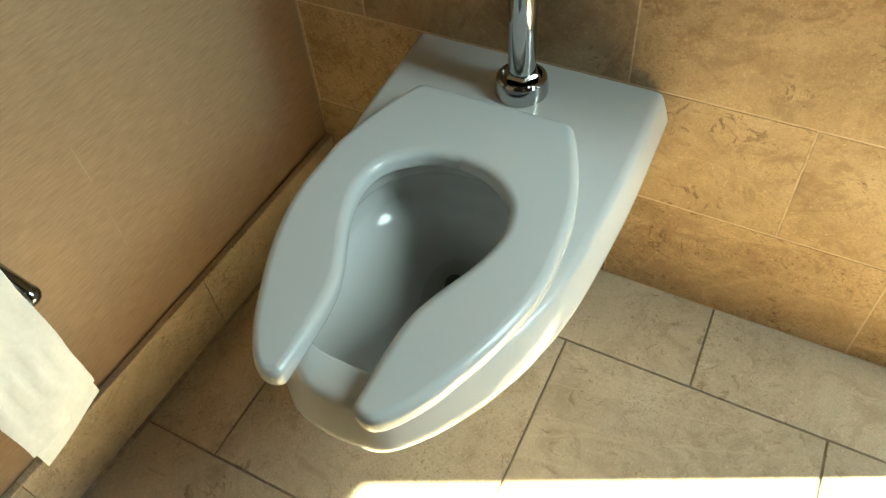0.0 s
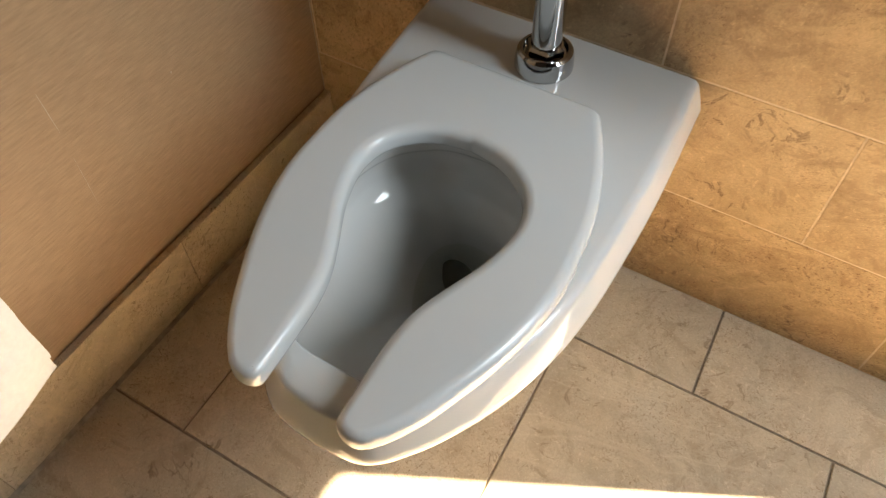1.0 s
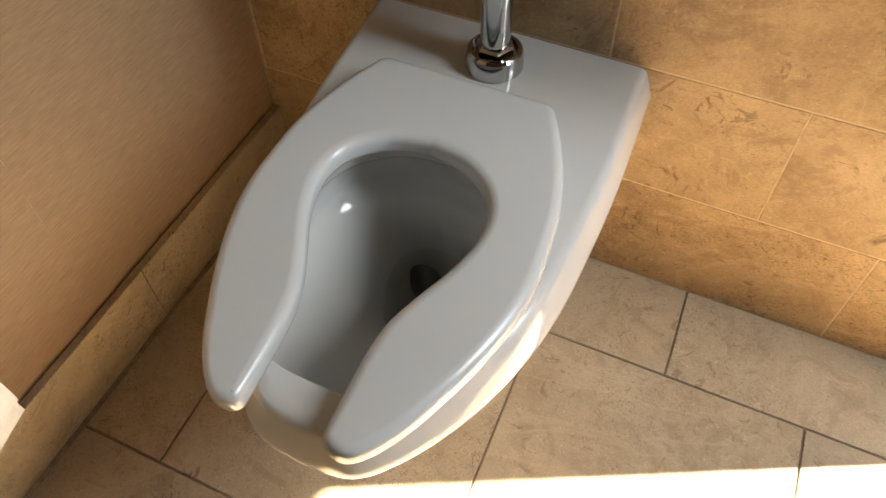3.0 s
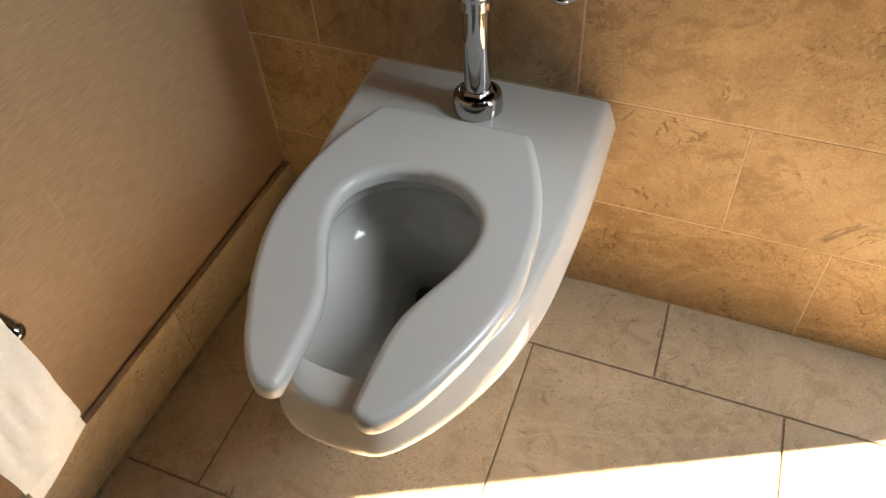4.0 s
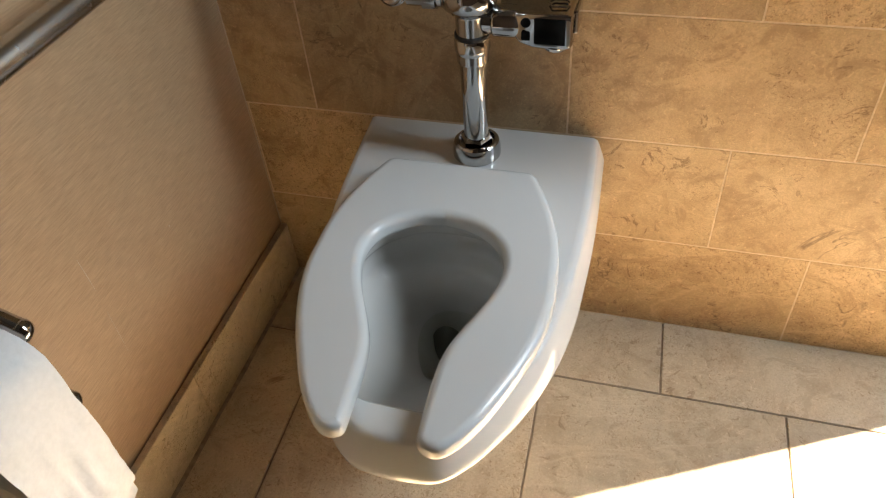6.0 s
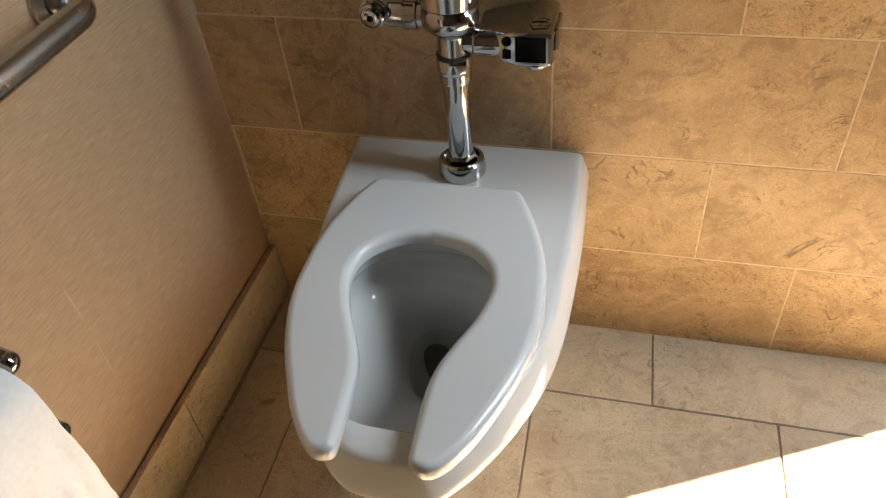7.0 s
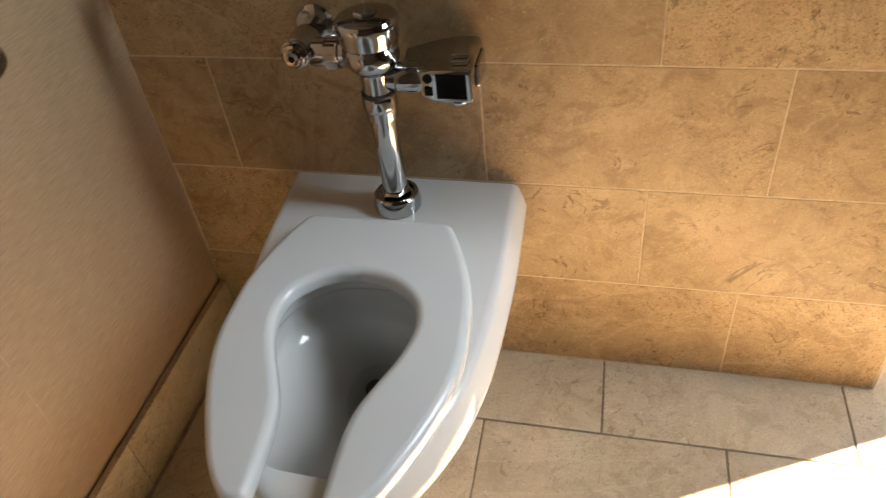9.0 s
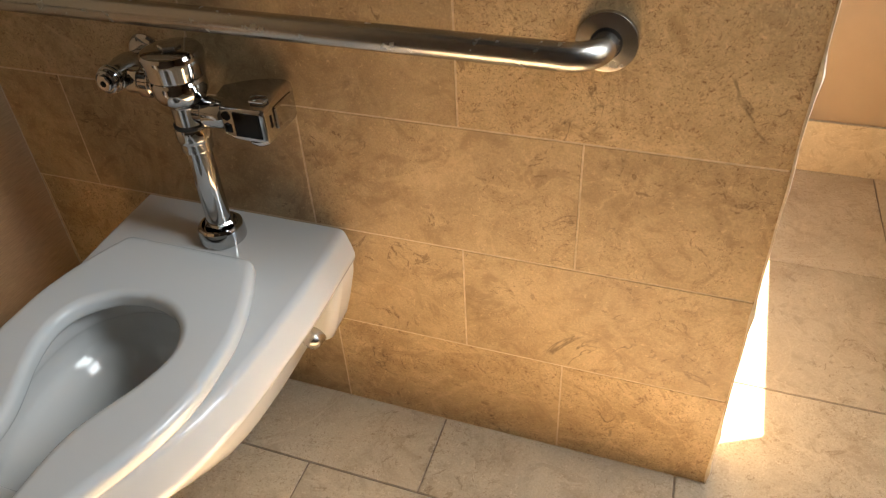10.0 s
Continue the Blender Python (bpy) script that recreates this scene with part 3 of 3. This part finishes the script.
# ---- paper holder ----
holder = thing("toilet_paper_holder", "chrome two-roll paper holder on the side wall", "paper holder")
HX, HY0, HY1 = 0.088, -0.648, -0.785
for pts in (((0.0, 0.598), (0.035, 0.604), (0.072, 0.596), (0.104, 0.576)), ((0.0, 0.479), (0.045, 0.485), (0.078, 0.471), (0.103, 0.450))):
    for y in (HY0, HY1):
        way = [(smooth_curve([(0, pts[0][0]), (1, pts[1][0]), (2, pts[2][0]), (3, pts[3][0])], k / 4), y, smooth_curve([(0, pts[0][1]), (1, pts[1][1]), (2, pts[2][1]), (3, pts[3][1])], k / 4)) for k in range(13)]
        arm = part("arm", tube(way, lambda i: 0.0085 + 0.0045 * (i / 12) ** 2 + 0.006 * (1 - i / 12) ** 3, 24), CHROME, holder)
        part("arm_tip", lathe([(0.0130, 0.0), (0.0132, 0.003), (0.011, 0.008), (0.006, 0.011), (0.0005, 0.012)], 24, "x", at=(pts[3][0], y, pts[3][1])), CHROME, arm)
for z in (0.548, 0.430):
    part("spindle", tube([(HX, HY0, z), (HX, HY1, z)], 0.006, 16), STEEL, holder)
part("back_plate", box(0, 0.006, HY1 - 0.02, HY0 + 0.02, 0.40, 0.62, 0.002), CHROME, holder)


def roll(name, label, z, r):
    ob = thing(name, label, "toilet paper", pose(HX, (HY0 + HY1) / 2, z), "paper rolls")
    w = 0.052
    part("paper", lathe([(0.021, -w), (r - 0.002, -w), (r, -w + 0.002), (r, w - 0.002), (r - 0.002, w), (0.021, w)], 56, "y", cap=False), TISSUE, ob)
    part("core", lathe([(0.0212, -w), (0.0195, -w + 0.0005), (0.0195, w - 0.0005), (0.0212, w)], 40, "y", cap=False), CORE, ob, "brown cardboard core")
    return ob


up = roll("toilet_paper_roll", "white toilet paper roll with a long loose end hanging down", 0.548, 0.053)
roll("toilet_paper_roll", "white toilet paper roll on the lower spindle", 0.430, 0.050)
rows_s = []
NS, NW = 40, 14
for i in range(NS + 1):
    s = i / NS
    row = []
    for j in range(NW + 1):
        y = -0.052 + 0.104 * j / NW
        if s < 0.25:
            a = math.radians(170) * (1 - s / 0.25)
            x, z = 0.0545 * math.cos(a), 0.0545 * math.sin(a)
        else:
            f = (s - 0.25) / 0.75
            x = 0.0545 + 0.010 * f + 0.004 * math.sin(6 * f + 0.35 * j) * f + 0.0035 * math.exp(-((f - 0.62) / 0.12) ** 2) * math.sin(1.9 * j + 7 * f) + 0.004 * noise.noise((f * 5, j * 0.3, 4)) + 0.003 * f * noise.noise((f * 11, j * 0.7, 9))
            z = -0.222 * f - 0.005 * noise.noise((j * 0.9, 2, 2)) * f - 0.010 * f * (1 - j / NW)
        row.append(Vector((x + 0.0015 * noise.noise((s * 6, j * 0.4, 0)), y + 0.004 * noise.noise((s * 4, 3, 1)), z)))
    rows_s.append(row)
sheet = part("hanging_sheet", loft(rows_s, closed=False, cap0=False, cap1=False), TISSUE, up, "loose hanging end of tissue", True, 80)

under = []
for i in range(13):
    f = i / 12
    under.append([Vector((0.0500 + 0.006 * f + 0.002 * math.sin(5 * f + 0.4 * j), 0.051 - 0.098 * j / 10, -0.250 * f - 0.02 * f * j / 10)) for j in range(11)])
part("under_ply", loft(under, closed=False, cap0=False, cap1=False), TISSUE, up, "second ply hanging a little lower", True, 80)

# ---- edges and small wear ----
bead = []
rng = random.Random(4)
for i in range(90):
    z = 0.002 + 0.03 * i
    if z > RZ:
        break
    w = 0.0025 + 0.0022 * abs(noise.noise((z * 9, 1, 7))) + (0.003 if rng.random() < 0.12 else 0.0)
    o = 0.0016 * noise.noise((z * 14, 5, 2))
    bead.append([Vector((END - 0.001 + o + w * dx, 0.0005 + dy, z)) for dx, dy in ((-0.4, -0.0012), (0.6, -0.0022), (1.0, 0.0035), (0.6, 0.010), (-0.4, 0.010))])
edge = part("trim", loft(bead), CAULK, None, "", True, 50)
tagged(edge, "chipped pale caulk along the cut end of the tiled wall", "trim", kind="structure")
corner = part("trim", tube([(0.0008, -0.0006, 0.13 + 0.05 * i) for i in range(52) if 0.13 + 0.05 * i < RZ], lambda i: 0.0008 + 0.0008 * abs(noise.noise((i * 0.6, 3, 3))), 8), SCUFF, None, "", True)
tagged(corner, "thin pale caulk in the corner between wallcovering and tile", "trim", kind="structure")
for y, z, dy, dz, w in ((-0.467, 0.480, 0.002, -0.062, 0.0007), (-0.466, 0.376, -0.002, -0.085, 0.0004), (-0.290, 0.382, -0.002, -0.002, 0.0012)):
    scr = tube([(0.0001, y + dy * k / 4, z + dz * k / 4 + 0.001 * math.sin(k)) for k in range(5)], lambda i: w * (0.4, 0.8, 1, 0.7, 0.3)[i], 6)
    part("scuff", scr, SCUFF, wall_left, "pale scuff in the wallcovering")

# ---- tiles of the walls and the floor ----
GAP, FGAP = 0.0018, 0.0034
ROWS_Z = [0.0, 0.2115, 0.418, 0.6305, 0.841, 1.051, 1.261, 1.471, 1.681, 1.891, 2.101, 2.311, 2.521, 2.7]
for k in range(len(ROWS_Z) - 1):
    z0, z1 = ROWS_Z[k] + GAP / 2, ROWS_Z[k + 1] - GAP / 2
    first = 0.986 if k % 2 == 0 else 0.822
    if k == 2:
        cuts_at = [0.138, 0.571, 0.994]
    else:
        cuts_at = [round(first + 0.409 * i, 4) for i in range(-3, 2) if 0.004 < first + 0.409 * i < END - 0.03]
    cuts = sorted({0.0, END, *cuts_at})
    for a, b in zip(cuts, cuts[1:]):
        x0, x1 = a + (GAP / 2 if a > 0 else 0.0005), b - (GAP / 2 if b < END else 0)
        tile("wall_tile", x1 - x0, z1 - z0, 0.0085, WALL_TILE, pose((x0 + x1) / 2, 0.0, (z0 + z1) / 2, 90), core)

ROWS_Y = [-2.33, -1.90, -1.465, -1.032, -0.600, -0.166, 0.250, 0.655, 1.080]
for k in range(len(ROWS_Y) - 1):
    y0, y1 = ROWS_Y[k] + FGAP / 2, ROWS_Y[k + 1] - FGAP / 2
    ym = (y0 + y1) / 2
    first = 0.568 if k % 2 == 0 and k < 5 else 0.778
    shear = -0.03
    joints = [first + 0.419 * i for i in range(-3, 6)]
    if k == 4:
        joints[2] -= 0.009
    for a, b in zip(joints, joints[1:]):
        x0, x1 = a + FGAP / 2, b - FGAP / 2
        if x1 < -0.1 or x0 > RX + 0.1:
            continue
        tile("floor_tile", x1 - x0, y1 - y0, 0.008, FLOOR_TILE, pose((x0 + x1) / 2 - 0.03 * (ym + 0.1), ym, 0), floor_bed, shear)

# backing in shade brown, seen as the shadow line over the tiles
skirt = part("baseboard", box(0.0005, 0.011, RY0, 0.0, 0.0, 0.1265), SHADOW_GAP, None, "", False)
tagged(skirt, "beige travertine tile baseboard along the side wall", "baseboard", kind="structure")
for i in range(4):
    y1 = -0.002 - 0.392 * i
    tile("baseboard_tile", 0.3914, 0.128, 0.0125, SKIRT_TILE, pose(0.015, y1 - 0.195, 0.065, 90, 0, 90), skirt)
fillet = []
for i in range(60):
    y = -0.001 - i * 0.032
    w = 0.007 + 0.003 * noise.noise((y * 9, 2, 5))
    fillet.append([Vector((0.0145, y, 0.0005)), Vector((0.0145 + w, y, 0.0006)), Vector((0.0155, y, 0.005 + 0.002 * noise.noise((y * 13, 1, 1))))])
bead_low = part("trim", loft(fillet), GREY_JOINT, None, "", True)
tagged(bead_low, "greyish worn joint between baseboard and floor", "trim", kind="structure")
skirt_far = part("baseboard", box(-0.1, RX, RY1 - 0.004, RY1, 0.0, 0.143), GROUT_FLOOR, None, "", False)
tagged(skirt_far, "beige travertine tile baseboard along the far wall", "baseboard", kind="structure")
for i in range(6):
    tile("baseboard_tile", 0.389, 0.146, 0.010, SKIRT_TILE, pose(0.0 + 0.392 * i, RY1 - 0.012, 0.074, 90), skirt_far)
